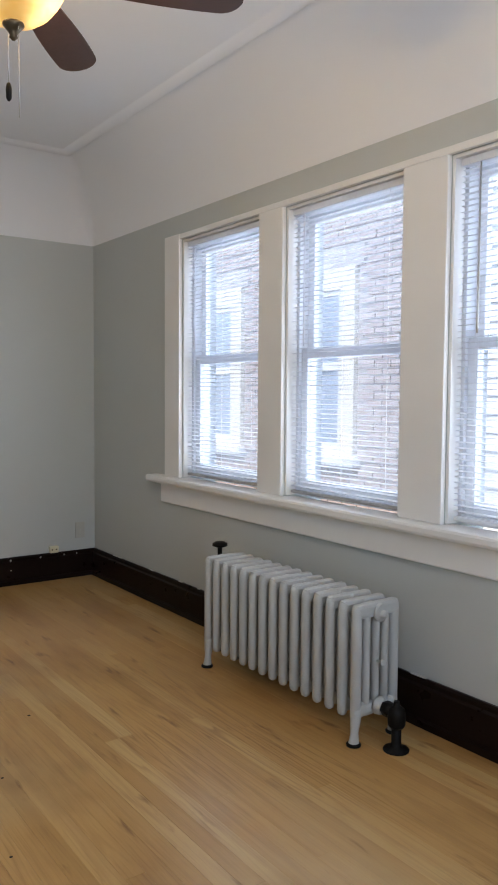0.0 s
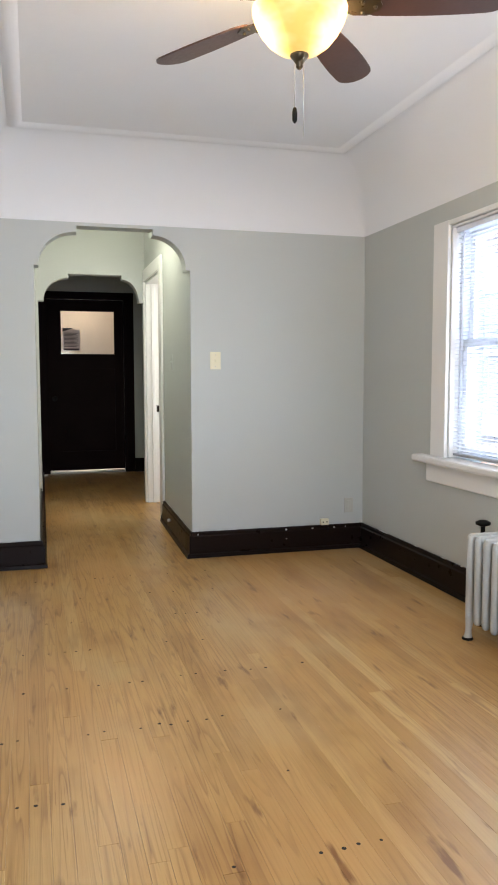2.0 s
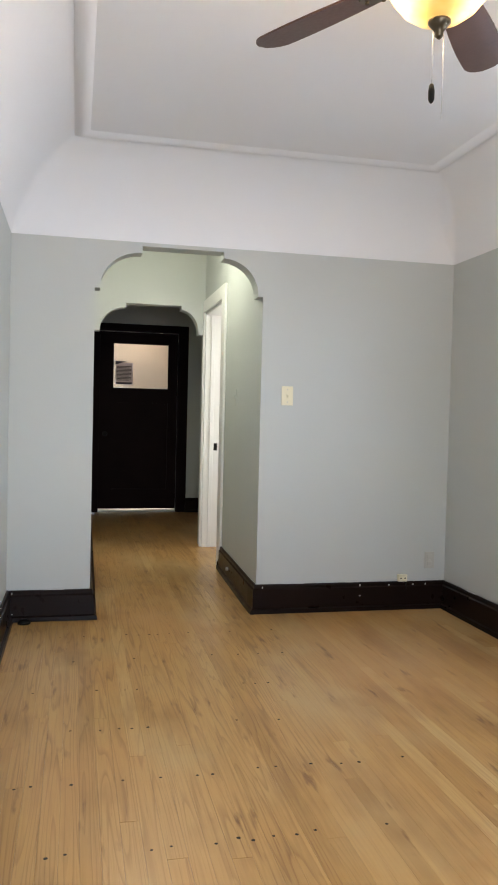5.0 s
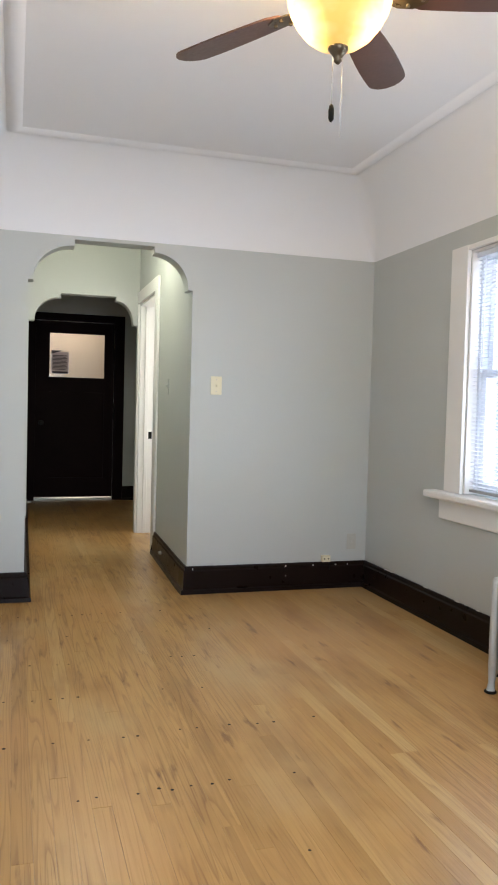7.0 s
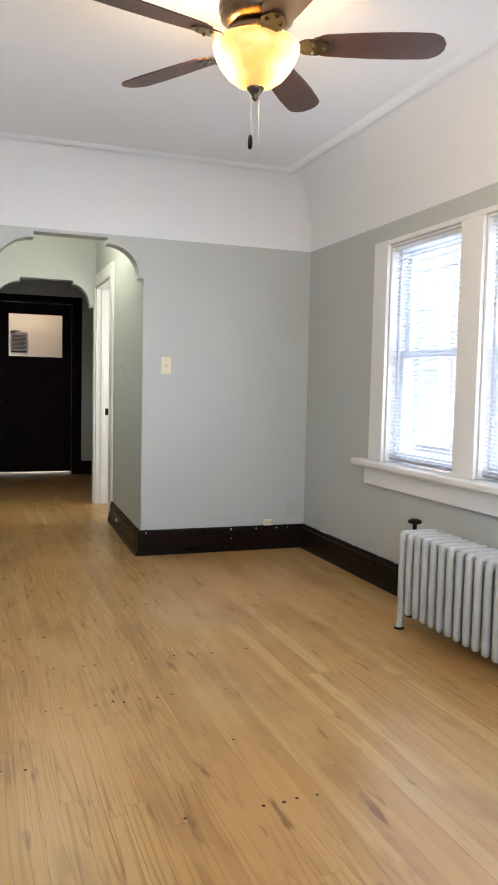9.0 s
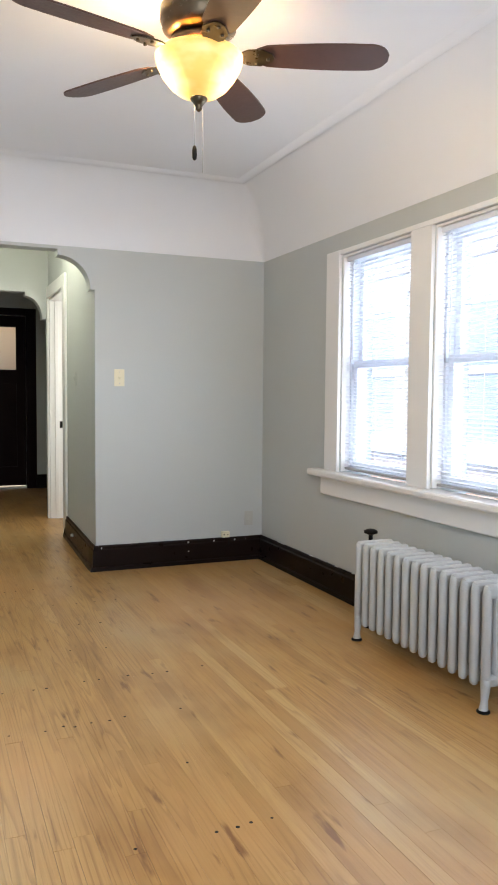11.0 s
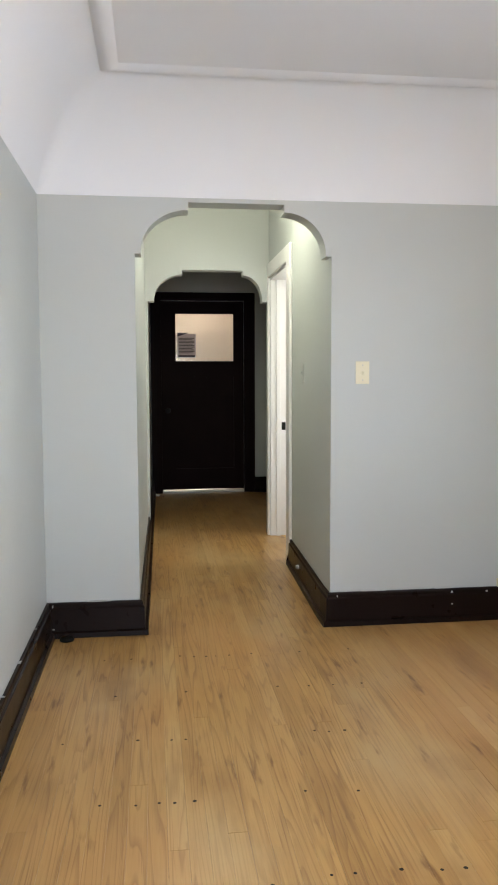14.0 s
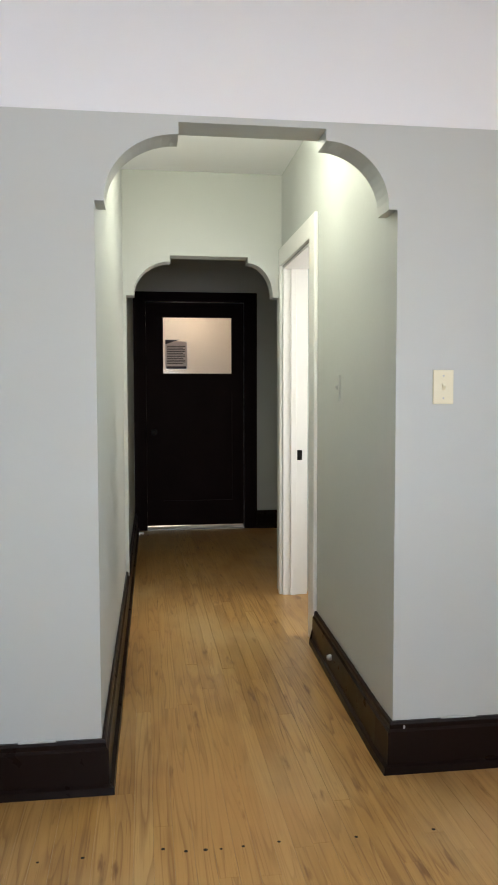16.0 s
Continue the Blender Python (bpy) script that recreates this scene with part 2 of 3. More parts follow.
def bowl_mat():
    m = bpy.data.materials.new("amber_alabaster_glass")
    m.use_nodes = True
    n, l = m.node_tree.nodes, m.node_tree.links
    b = n["Principled BSDF"]
    b.inputs["Roughness"].default_value = 0.35
    t = n.new("ShaderNodeTexNoise")
    t.inputs["Scale"].default_value = 3.5
    r = n.new("ShaderNodeValToRGB")
    r.color_ramp.elements[0].color, r.color_ramp.elements[1].color = (1.0, 0.56, 0.14, 1), (1.0, 0.64, 0.22, 1)
    r.color_ramp.elements[0].position, r.color_ramp.elements[1].position = 0.38, 0.6
    l.new(t.outputs["Fac"], r.inputs[0])
    l.new(r.outputs[0], b.inputs["Base Color"])
    l.new(r.outputs[0], b.inputs["Emission Color"])
    # hot spots of the two bulbs behind, put into the glass's emission
    tc, add = n.new("ShaderNodeTexCoord"), None
    for p in ((0.094, -0.034, 2.34), (-0.094, 0.034, 2.34)):
        d, mr = n.new("ShaderNodeVectorMath"), n.new("ShaderNodeMapRange")
        d.operation = "DISTANCE"
        d.inputs[1].default_value = p
        l.new(tc.outputs["Object"], d.inputs[0])
        l.new(d.outputs["Value"], mr.inputs["Value"])
        mr.interpolation_type = "SMOOTHSTEP"
        for key, v in (("From Min", 0.045), ("From Max", 0.135), ("To Min", 0.85), ("To Max", 0.036)):
            mr.inputs[key].default_value = v
        if add is None:
            add = mr
        else:
            sm = n.new("ShaderNodeMath")
            l.new(add.outputs[0], sm.inputs[0])
            l.new(mr.outputs[0], sm.inputs[1])
            l.new(sm.outputs[0], b.inputs["Emission Strength"])
    return m


BOWL = bowl_mat()


# ---- mesh helpers ----
def box(x0, x1, y0, y1, z0, z1, bevel=0.0, bm=None):
    bm = bm or bmesh.new()
    vs = [bm.verts.new((x, y, z)) for x in (x0, x1) for y in (y0, y1) for z in (z0, z1)]
    fs = [bm.faces.new([vs[i] for i in q]) for q in ((0, 1, 3, 2), (4, 6, 7, 5), (0, 4, 5, 1), (2, 3, 7, 6), (0, 2, 6, 4), (1, 5, 7, 3))]
    if bevel:
        es = list({e for f in fs for e in f.edges})
        bmesh.ops.bevel(bm, geom=es, offset=bevel, segments=2, profile=0.5, affect="EDGES")
    return bm


def lathe(profile, n=32, at=(0, 0, 0), bm=None, axis="z"):
    """Turn a profile of (radius, height) about an upright axis, or about y or x."""
    bm = bm or bmesh.new()
    rings = []
    for r, h in profile:
        ring = []
        for k in range(n):
            a = 2 * math.pi * k / n
            p = {"z": (r * math.cos(a), r * math.sin(a), h), "y": (r * math.cos(a), h, r * math.sin(a)), "x": (h, r * math.cos(a), r * math.sin(a))}[axis]
            ring.append(bm.verts.new((p[0] + at[0], p[1] + at[1], p[2] + at[2])))
        rings.append(ring)
    for a, b in zip(rings, rings[1:]):
        for k in range(n):
            f = bm.faces.new((a[k], a[(k + 1) % n], b[(k + 1) % n], b[k]))
            f.smooth = True
    bm.faces.new(rings[0])
    bm.faces.new(rings[-1])
    return bm


def prism(outline, axis, lo, hi):
    """A flat outline pushed from lo to hi along an axis."""
    bm = bmesh.new()
    put = {"y": lambda p, t: (p[0], t, p[1]), "x": lambda p, t: (t, p[0], p[1]), "z": lambda p, t: (p[0], p[1], t)}[axis]
    a = [bm.verts.new(put(p, lo)) for p in outline]
    b = [bm.verts.new(put(p, hi)) for p in outline]
    bm.faces.new(a), bm.faces.new(b)
    for k in range(len(a)):
        j = (k + 1) % len(a)
        bm.faces.new((a[k], a[j], b[j], b[k]))
    return bm


def part(name, bm, material, parent=None, label=""):
    me = bpy.data.meshes.new(name)
    bmesh.ops.recalc_face_normals(bm, faces=bm.faces[:])
    bm.to_mesh(me)
    bm.free()
    me.materials.append(material)
    ob = new(name, me)
    if parent:
        ob.parent = parent
    return tagged(ob, label)


def shared(name, me, parent, loc, rot=(0, 0, 0)):
    ob = new(name, me)
    ob.parent, ob.location, ob.rotation_euler = parent, loc, rot
    return ob


def setting(name, bm, material, label, category):
    return tagged(part(name, bm, material), label, category, kind="structure")


def thing(name, label, category, at=(0, 0, 0), group=""):
    e = new(name)
    e.location = at
    return tagged(e, label, category, group)


# ---- plan ----
XL, XR, YB, YA = -0.50, 2.20, -1.10, 5.40      # the room: walls at the sides, behind, with the arch
RAIL, CEIL = 2.187, 2.61
HL, HLE, HR, HC = -0.02, 0.02, 1.0, 2.70                    # the hall: side walls and ceiling
A2, YD = 7.82, 10.32                           # second arch, entrance door
VR = 1.75                                      # vestibule's side wall
WINS = ((3.51, 4.24), (2.61, 3.33), (1.68, 2.40))
WZ0, WZ1, MEET = 0.760, 2.05, 1.40


def arch_wall(x0, x1, top, ol, orr, spring, crown, nl, nr, step, lo, hi):
    """A wall with an opening whose corners are rounded and stepped at both ends of the curve."""
    pts = [(x0, 0), (ol, 0), (ol, spring)]
    k = 14
    cx, cz = ol + step, spring + 0.008
    pts.append((ol + step, spring))
    for i in range(k + 1):
        a = math.pi / 2 * i / k
        pts.append((nl - (nl - cx) * math.cos(a), cz + (crown - 0.038 - cz) * math.sin(a)))
    pts += [(nl, crown), (nr, crown)]
    cx = orr - step
    for i in range(k + 1):
        a = math.pi / 2 * (1 - i / k)
        pts.append((nr + (cx - nr) * math.cos(a), cz + (crown - 0.038 - cz) * math.sin(a)))
    pts += [(orr - step, spring), (orr, spring), (orr, 0), (x1, 0), (x1, top), (x0, top)]
    clean = [p for i, p in enumerate(pts) if i == 0 or (abs(p[0] - pts[i - 1][0]) + abs(p[1] - pts[i - 1][1])) > 1e-5]
    return prism(clean, "y", lo, hi)


setting("wall_north", arch_wall(XL - 0.2, XR, 2.95, -0.035, 0.957, 1.913, 2.166, 0.232, 0.713, 0.03, YA, YA + 0.125), GREY,
        "pale grey painted plaster wall with stepped arch opening", "wall")
setting("wall_hall_arch", arch_wall(HL, HR, 2.95, 0.012, 0.992, 1.925, 2.178, 0.288, 0.783, 0.05, A2, A2 + 0.12), GREY,
        "pale grey hall wall with smaller stepped arch", "wall")
setting("wall_west", box(XL - 0.2, XL, YB - 0.2, YA, 0, 2.95), GREY, "pale grey painted plaster side wall", "wall")
rear = box(XL - 0.2, -0.42, YB - 0.2, YB, 0, 2.95)
box(1.15, XR + 0.25, YB - 0.2, YB, 0, 2.95, bm=rear)
box(-0.42, 1.15, YB - 0.2, YB, 0, 0.75, bm=rear)
box(-0.42, 1.15, YB - 0.2, YB, 2.3, 2.95, bm=rear)
setting("wall_south", rear, GREY, "plain grey rear wall with a wide window opening", "wall")
east = box(XR, XR + 0.22, YB, 1.68, 0, 2.95)
box(XR, XR + 0.22, 4.24, 6.6, 0, 2.95, bm=east)
box(XR, XR + 0.22, 7.6, 8.9, 0, 2.95, bm=east)
box(XR, XR + 0.22, 6.6, 7.6, 0, 0.85, bm=east)
box(XR, XR + 0.22, 6.6, 7.6, 2.15, 2.95, bm=east)
for a, b in ((2.40, 2.61), (3.33, 3.51)):
    box(XR, XR + 0.22, a, b, WZ0 - 0.05, WZ1, bm=east)
box(XR, XR + 0.22, 1.68, 4.24, 0, WZ0 - 0.05, bm=east)
box(XR, XR + 0.22, 1.68, 4.24, WZ1, 2.95, bm=east)
setting("wall_east", east, GREY, "pale grey painted wall pierced by three windows", "wall")

# hall and vestibule
hl = prism([(HL - 0.2, YA + 0.125), (-0.035, YA + 0.125), (HLE, YD + 0.15), (HL - 0.2, YD + 0.15)], "z", 0, 2.95)
setting("wall_hall_west", hl, GREY, "pale grey narrow hall wall", "wall")
DY0, DY1, DZ = 6.90, 7.78, 2.118
hr = prism([(0.957, YA + 0.125), (HR, DY0 - 0.13), (HR, DY0), (HR + 0.14, DY0), (HR + 0.14, YA + 0.125)], "z", 0, 2.95)
box(HR, HR + 0.14, DY1, A2 + 0.12, 0, 2.95, bm=hr)
box(HR, HR + 0.14, DY0, DY1, DZ, 2.95, bm=hr)
setting("wall_hall_east", hr, GREY, "pale grey hall wall with a doorway", "wall")
vb = box(HR + 0.14, XR, A2 + 0.02, A2 + 0.12, 0, 2.95)
box(VR, VR + 0.15, A2 + 0.12, YD + 0.15, 0, 2.95, bm=vb)
setting("wall_vestibule", vb, GREY, "grey vestibule wall beside the entrance", "wall")
vd = box(HL, 0.14, YD, YD + 0.12, 0, 2.95)
box(1.08, VR, YD, YD + 0.12, 0, 2.95, bm=vd)
box(0.14, 1.08, YD, YD + 0.12, 2.19, 2.95, bm=vd)
setting("wall_entrance", vd, GREY, "grey wall around the entrance door", "wall")
setting("ceiling_hall", box(HL - 0.2, XR + 0.2, YA + 0.125, YD + 0.15, HC, HC + 0.1), WHITE, "white flat hall ceiling", "ceiling")
# side room behind the doorway
sr = box(HR + 0.14, XR, 6.1, 6.2, 0, HC)
setting("wall_side_room", sr, WHITE, "white side room wall", "wall")
# stairwell behind the entrance door
st = box(-0.6, 2.2, 11.4, 11.5, -0.2, 2.9)
box(-0.7, -0.6, YD + 0.15, 11.5, -0.2, 2.9, bm=st)
box(2.2, 2.3, YD + 0.15, 11.5, -0.2, 2.9, bm=st)
setting("wall_stairwell", st, CREAM, "cream stairwell wall behind the door glass", "wall")
setting("ceiling_stairwell", box(-0.7, 2.3, YD + 0.12, 11.5, 2.9, 3.0), CREAM, "cream stairwell ceiling", "ceiling")
setting("floor_stairwell", box(-0.7, 2.3, YD + 0.14, 11.5, -0.1, -0.01), CREAM, "pale stairwell floor", "floor")


def cove():
    """The ceiling: a curved cove rising from the paint line to the flat field."""
    bm = bmesh.new()
    rings = []
    for i in range(15):
        a = math.pi / 2 * i / 14
        f, z = 0.55 * (1 - math.cos(a)) + 0.45 * (i / 14), RAIL + (CEIL - RAIL) * (0.6 * math.sin(a) + 0.4 * i / 14)
        dx, dy = 0.0015 + 0.3485 * f, 0.0015 + 0.4585 * f
        r = 0.012 + 0.07 * math.sin(math.pi * i / 14)
        ring = []
        for cx, cy, a0 in ((XL + dx + r, YB + dy + r, 180), (XR - dx - r, YB + dy + r, 270), (XR - dx - r, YA - dy - r, 0), (XL + dx + r, YA - dy - r, 90)):
            for q in range(6):
                b = radians(a0 + 18 * q)
                ring.append(bm.verts.new((cx + r * math.cos(b), cy + r * math.sin(b), z)))
        rings.append(ring)
    for a, b in zip(rings, rings[1:]):
        for k in range(24):
            f = bm.faces.new((a[k], a[(k + 1) % 24], b[(k + 1) % 24], b[k]))
            f.smooth = True
    bm.faces.new(rings[-1])
    box(XL - 0.2, XR + 0.22, YB - 0.2, YA + 0.125, 2.955, 3.05, bm=bm)
    return bm


setting("ceiling", cove(), WHITE, "white plaster ceiling with curved cove", "ceiling")


def frame_strip(x0, x1, y0, y1, w, z0, z1):
    bm = bmesh.new()
    prof = [(w * k / 8, z1 - (z1 - z0) * math.sin(math.pi * k / 8)) for k in range(9)]
    rings = [[bm.verts.new(p) for p in ((x0 + d, y0 + d, z), (x1 - d, y0 + d, z), (x1 - d, y1 - d, z), (x0 + d, y1 - d, z))] for d, z in prof]
    for a, b in zip(rings, rings[1:]):
        for k in range(4):
            bm.faces.new((a[k], a[(k + 1) % 4], b[(k + 1) % 4], b[k])).smooth = True
    return bm


setting("ceiling_trim", frame_strip(XL + 0.33, XR - 0.33, YB + 0.43, YA - 0.44, 0.095, CEIL - 0.020, CEIL + 0.004), WHITE,
        "raised white plaster bead round the ceiling", "moulding")


# ---- baseboards ----
def baseboard(points, name="baseboard", inward=1):
    """A moulded board along a line of corners; the room lies to its left."""
    prof = [(0.002, 0.174), (0.012, 0.174), (0.016, 0.165), (0.016, 0.150), (0.024, 0.142), (0.026, 0.03), (0.040, 0.024), (0.043, 0.0)]
    bm = bmesh.new()
    dirs = [(Vector(b) - Vector(a)).normalized() for a, b in zip(points, points[1:])]
    rows = []
    for i, p in enumerate(points):
        ns = [Vector((-d.y, d.x)) for d in (dirs[max(0, i - 1)], dirs[min(i, len(dirs) - 1)])]
        mid = ns[0] + ns[1]
        mid = mid / mid.dot(ns[0])
        rows.append([bm.verts.new((p[0] + mid.x * d, p[1] + mid.y * d, z)) for d, z in prof])
    for a, b in zip(rows, rows[1:]):
        for k in range(len(prof) - 1):
            bm.faces.new((a[k], a[k + 1], b[k + 1], b[k]))
    bm.faces.new(rows[0]), bm.faces.new(rows[-1])
    return setting(name, bm, DARK, "dark varnished wooden baseboard with chipped edges", "baseboard")


baseboard([(HR, DY0 - 0.135), (0.957, YA + 0.125), (0.957, YA), (XR, YA), (XR, YB)][::-1])
baseboard([(XL, YB), (XL, YA), (-0.035, YA), (-0.035, YA + 0.125), (HLE, YD)][::-1])
baseboard([(1.20, YD), (VR, YD)][::-1])


# wall paint that ran onto the boards' top edge, and pale chips and nail heads on their faces
PAINT = mat("spattered_wall_paint", (0.55, 0.55, 0.53), 0.5)
chips = bmesh.new()
for y_face, xa, xb in ((YA, 0.99, 2.16), (YA, XL + 0.03, -0.05)):
    x = xa
    while x < xb - 0.06:
        w = random.uniform(0.02, 0.16)
        if random.random() < 0.55:
            box(x, min(x + w, xb), y_face - random.uniform(0.006, 0.0135), y_face - 0.001, 0.1735, 0.1735 + random.uniform(0.0015, 0.0045), bm=chips)
        if random.random() < 0.45:
            box(x, x + random.uniform(0.004, 0.012), y_face - 0.0172, y_face - 0.014, 0.150, 0.150 + random.uniform(0.006, 0.016), bm=chips)
        if random.random() < 0.16:
            zc = random.choice((0.035, 0.04, 0.12, 0.09))
            box(x, x + random.uniform(0.004, 0.010), y_face - 0.0275, y_face - 0.02, zc, zc + random.uniform(0.003, 0.006), bm=chips)
        x += w
for y in [1.2 + 0.31 * k + random.uniform(-0.1, 0.1) for k in range(13)]:
    box(XR - 0.0135, XR - 0.001, y, y + random.uniform(0.02, 0.12), 0.1735, 0.176, bm=chips)
    box(XL + 0.001, XL + 0.0135, y, y + random.uniform(0.01, 0.035), 0.1735, 0.175, bm=chips)
tagged(part("paint_chips", chips, PAINT, bpy.data.objects["baseboard"]), "pale paint spatters", kind="stuff")


# ---- windows ----
def ring_frame(x0, x1, y0, y1, z0, z1, w, bm=None, wb=None):
    bm = bm or bmesh.new()
    wb = wb or w
    box(x0, x1, y0, y0 + w, z0, z1, 0.003, bm=bm)
    box(x0, x1, y1 - w, y1, z0, z1, 0.003, bm=bm)
    box(x0, x1, y0 + w, y1 - w, z1 - w, z1, 0.003, bm=bm)
    box(x0, x1, y0 + w, y1 - w, z0, z0 + wb, 0.003, bm=bm)
    return bm


slat_meshes = {}


def slat_mesh(width):
    bm = bmesh.new()
    rows = []
    for k in range(4):
        u = -0.0125 + 0.025 * k / 3
        z = 0.0022 * (1 - (u / 0.0125) ** 2)
        rows.append([bm.verts.new((u, y, z + dz)) for y in (-width / 2, width / 2) for dz in (0, 0.0006)])
    for a, b in zip(rows, rows[1:]):
        bm.faces.new((a[0], b[0], b[2], a[2])), bm.faces.new((a[1], a[3], b[3], b[1]))
        bm.faces.new((a[0], a[1], b[1], b[0])), bm.faces.new((a[2], b[2], b[3], a[3]))
    me = bpy.data.meshes.new("slat")
    bm.to_mesh(me)
    bm.free()
    me.materials.append(SLAT)
    return me


for i, (y0, y1) in enumerate(WINS):
    w = tagged(new("window_%d" % (i + 1)), "white double-hung vinyl window with clear panes", "window", "windows in a row", "structure")
    part("window_frame", ring_frame(XR + 0.055, XR + 0.16, y0 + 0.002, y1 - 0.002, WZ0, WZ1 - 0.002, 0.028), VINYL, w)
    lo = part("lower_sash", ring_frame(XR + 0.07, XR + 0.10, y0 + 0.03, y1 - 0.03, WZ0 + 0.028, MEET + 0.02, 0.042), VINYL, w)
    up = part("upper_sash", ring_frame(XR + 0.105, XR + 0.135, y0 + 0.03, y1 - 0.03, MEET - 0.02, WZ1 - 0.03, 0.042), VINYL, w)
    for nm, x, za, zb, sash in (("pane", 0.085, WZ0 + 0.068, MEET - 0.02, lo), ("pane", 0.12, MEET + 0.02, WZ1 - 0.07, up)):
        p = part(nm, box(XR + x - 0.002, XR + x + 0.002, y0 + 0.07, y1 - 0.07, za, zb), GLASS, sash)
        p.visible_shadow = False
    # reveal lining of the opening
    lining = box(XR + 0.001, XR + 0.055, y0 + 0.0015, y0 + 0.014, WZ0, WZ1 - 0.002)
    box(XR + 0.001, XR + 0.055, y1 - 0.014, y1 - 0.0015, WZ0, WZ1 - 0.002, bm=lining)
    box(XR + 0.001, XR + 0.055, y0 + 0.014, y1 - 0.014, WZ1 - 0.014, WZ1 - 0.002, bm=lining)
    part("jamb_lining", lining, TRIM, w)
    # the blind hangs inside the reveal
    bl = thing("venetian_blind", "white horizontal mini blind lowered with slats open", "blind", (XR + 0.032, (y0 + y1) / 2, 0), "window blinds")
    wd = y1 - y0 - 0.045
    part("head_rail", box(-0.014, 0.014, -wd / 2, wd / 2, WZ1 - 0.042, WZ1 - 0.016, 0.003), VINYL, bl)
    part("bottom_rail", box(-0.012, 0.012, -wd / 2, wd / 2, WZ0 + 0.012, WZ0 + 0.026, 0.004), GALV if i < 2 else VINYL, bl)
    me = slat_mesh(wd)
    z = WZ0 + 0.045
    while z < WZ1 - 0.05:
        shared("slat", me, bl, (0, 0, z), (0, radians(-2 + random.uniform(-1.5, 1.5)), 0))
        z += 0.0205
    for k in (-0.38, 0.0, 0.38):
        part("ladder_cord", box(-0.0135, -0.0125, k * wd - 0.0008, k * wd + 0.0008, WZ0 + 0.026, WZ1 - 0.042), VINYL, bl)
    part("tilt_wand", lathe([(0.003, WZ1 - 0.62), (0.004, WZ1 - 0.60), (0.003, WZ1 - 0.045)], 8, (-0.019, wd / 2 - 0.09, 0)), STEEL if i == 2 else VINYL, bl)

# casings between and around the windows, stool and apron
cas = box(XR - 0.022, XR, 4.24, 4.40, WZ0 - 0.005, 2.08, 0.004)
for a, b in ((2.40, 2.61), (3.33, 3.51)):
    box(XR - 0.022, XR, a, b, WZ0 - 0.005, WZ1, 0.004, bm=cas)
box(XR - 0.022, XR, 1.54, 1.68, WZ0 - 0.005, 2.08, 0.004, bm=cas)
setting("window_casing", cas, TRIM, "white painted wooden window casing and mullions", "trim")
head = box(XR - 0.020, XR, 1.68, 4.24, WZ1, 2.078, 0.004)
setting("window_head_casing", head, TRIM, "white painted strip over the windows", "trim")
setting("window_stool", box(XR - 0.075, XR + 0.056, 1.40, 4.535, 0.714, 0.755, 0.012), TRIM, "white painted window stool with rounded nose", "window sill")
setting("window_apron", box(XR - 0.024, XR, 1.5, 4.44, 0.602, 0.7135, 0.006), TRIM, "white painted apron board below the stool", "trim")

# ---- side doorway ----
dc = box(HR - 0.02, HR, DY0 - 0.13, DY0, 0, DZ + 0.11, 0.004)
box(HR - 0.02, HR, DY0, DY1, DZ, DZ + 0.11, 0.004, bm=dc)
box(HR - 0.02, HR, DY1, A2 - 0.001, 0, DZ + 0.11, 0.004, bm=dc)
frame_ob = setting("door_frame", dc, TRIM, "white painted casing round the side doorway", "door frame")
jm = box(HR + 0.001, HR + 0.16, DY1 - 0.018, DY1 - 0.001, 0, DZ - 0.001, 0.002)
box(HR + 0.001, HR + 0.16, DY0 + 0.001, DY0 + 0.018, 0, DZ - 0.001, 0.002, bm=jm)
box(HR + 0.001, HR + 0.16, DY0 + 0.018, DY1 - 0.018, DZ - 0.019, DZ - 0.001, 0.002, bm=jm)
part("jamb", jm, TRIM, frame_ob)
part("door_stop_strip", box(HR + 0.05, HR + 0.085, DY1 - 0.030, DY1 - 0.018, 0, DZ - 0.02, 0.002), TRIM, frame_ob)
part("strike_plate", box(HR + 0.093, HR + 0.125, DY1 - 0.0205, DY1 - 0.018, 0.88, 0.945, 0.001), BLACK, frame_ob, "black latch strike plate")

# ---- entrance door ----
door = tagged(new("door_1"), "near-black varnished entrance door with a glazed upper panel", "door", kind="structure")
slab = box(0.1405, 0.30, YD + 0.02, YD + 0.065, 0.04, 2.185)
box(0.965, 1.0795, YD + 0.02, YD + 0.065, 0.04, 2.185, bm=slab)
box(0.30, 0.965, YD + 0.02, YD + 0.065, 2.045, 2.185, bm=slab)
box(0.30, 0.965, YD + 0.02, YD + 0.065, 1.33, 1.505, bm=slab)
box(0.30, 0.965, YD + 0.02, YD + 0.065, 0.04, 0.28, bm=slab)
part("door_leaf", slab, DOOR, door)
part("lower_panel", box(0.30, 0.965, YD + 0.032, YD + 0.052, 0.28, 1.33), DOOR, door)
bead = part("glazing_bead", ring_frame(0, 0.012, 0.292, 0.972, 1.497, 2.053, 0.012), DOOR, door)
bead.matrix_basis = Matrix(((0, 1, 0, 0), (1, 0, 0, YD + 0.012), (0, 0, 1, 0), (0, 0, 0, 1)))
pane = part("glass_pane", box(0.30, 0.965, YD + 0.040, YD + 0.044, 1.505, 2.045), glass_mat("door_glass", (1, 0.97, 0.93), 0.012), door)
pane.visible_shadow = False
part("threshold", box(0.14, 1.08, YD - 0.01, YD + 0.13, -0.005, 0.012, 0.003), GALV, door, "worn metal threshold")
dcs = box(1.08, 1.205, YD - 0.022, YD, 0, 2.28, 0.004)
box(HLE + 0.003, 0.14, YD - 0.022, YD, 0, 2.28, 0.004, bm=dcs)
box(0.14, 1.08, YD - 0.022, YD, 2.19, 2.28, 0.004, bm=dcs)
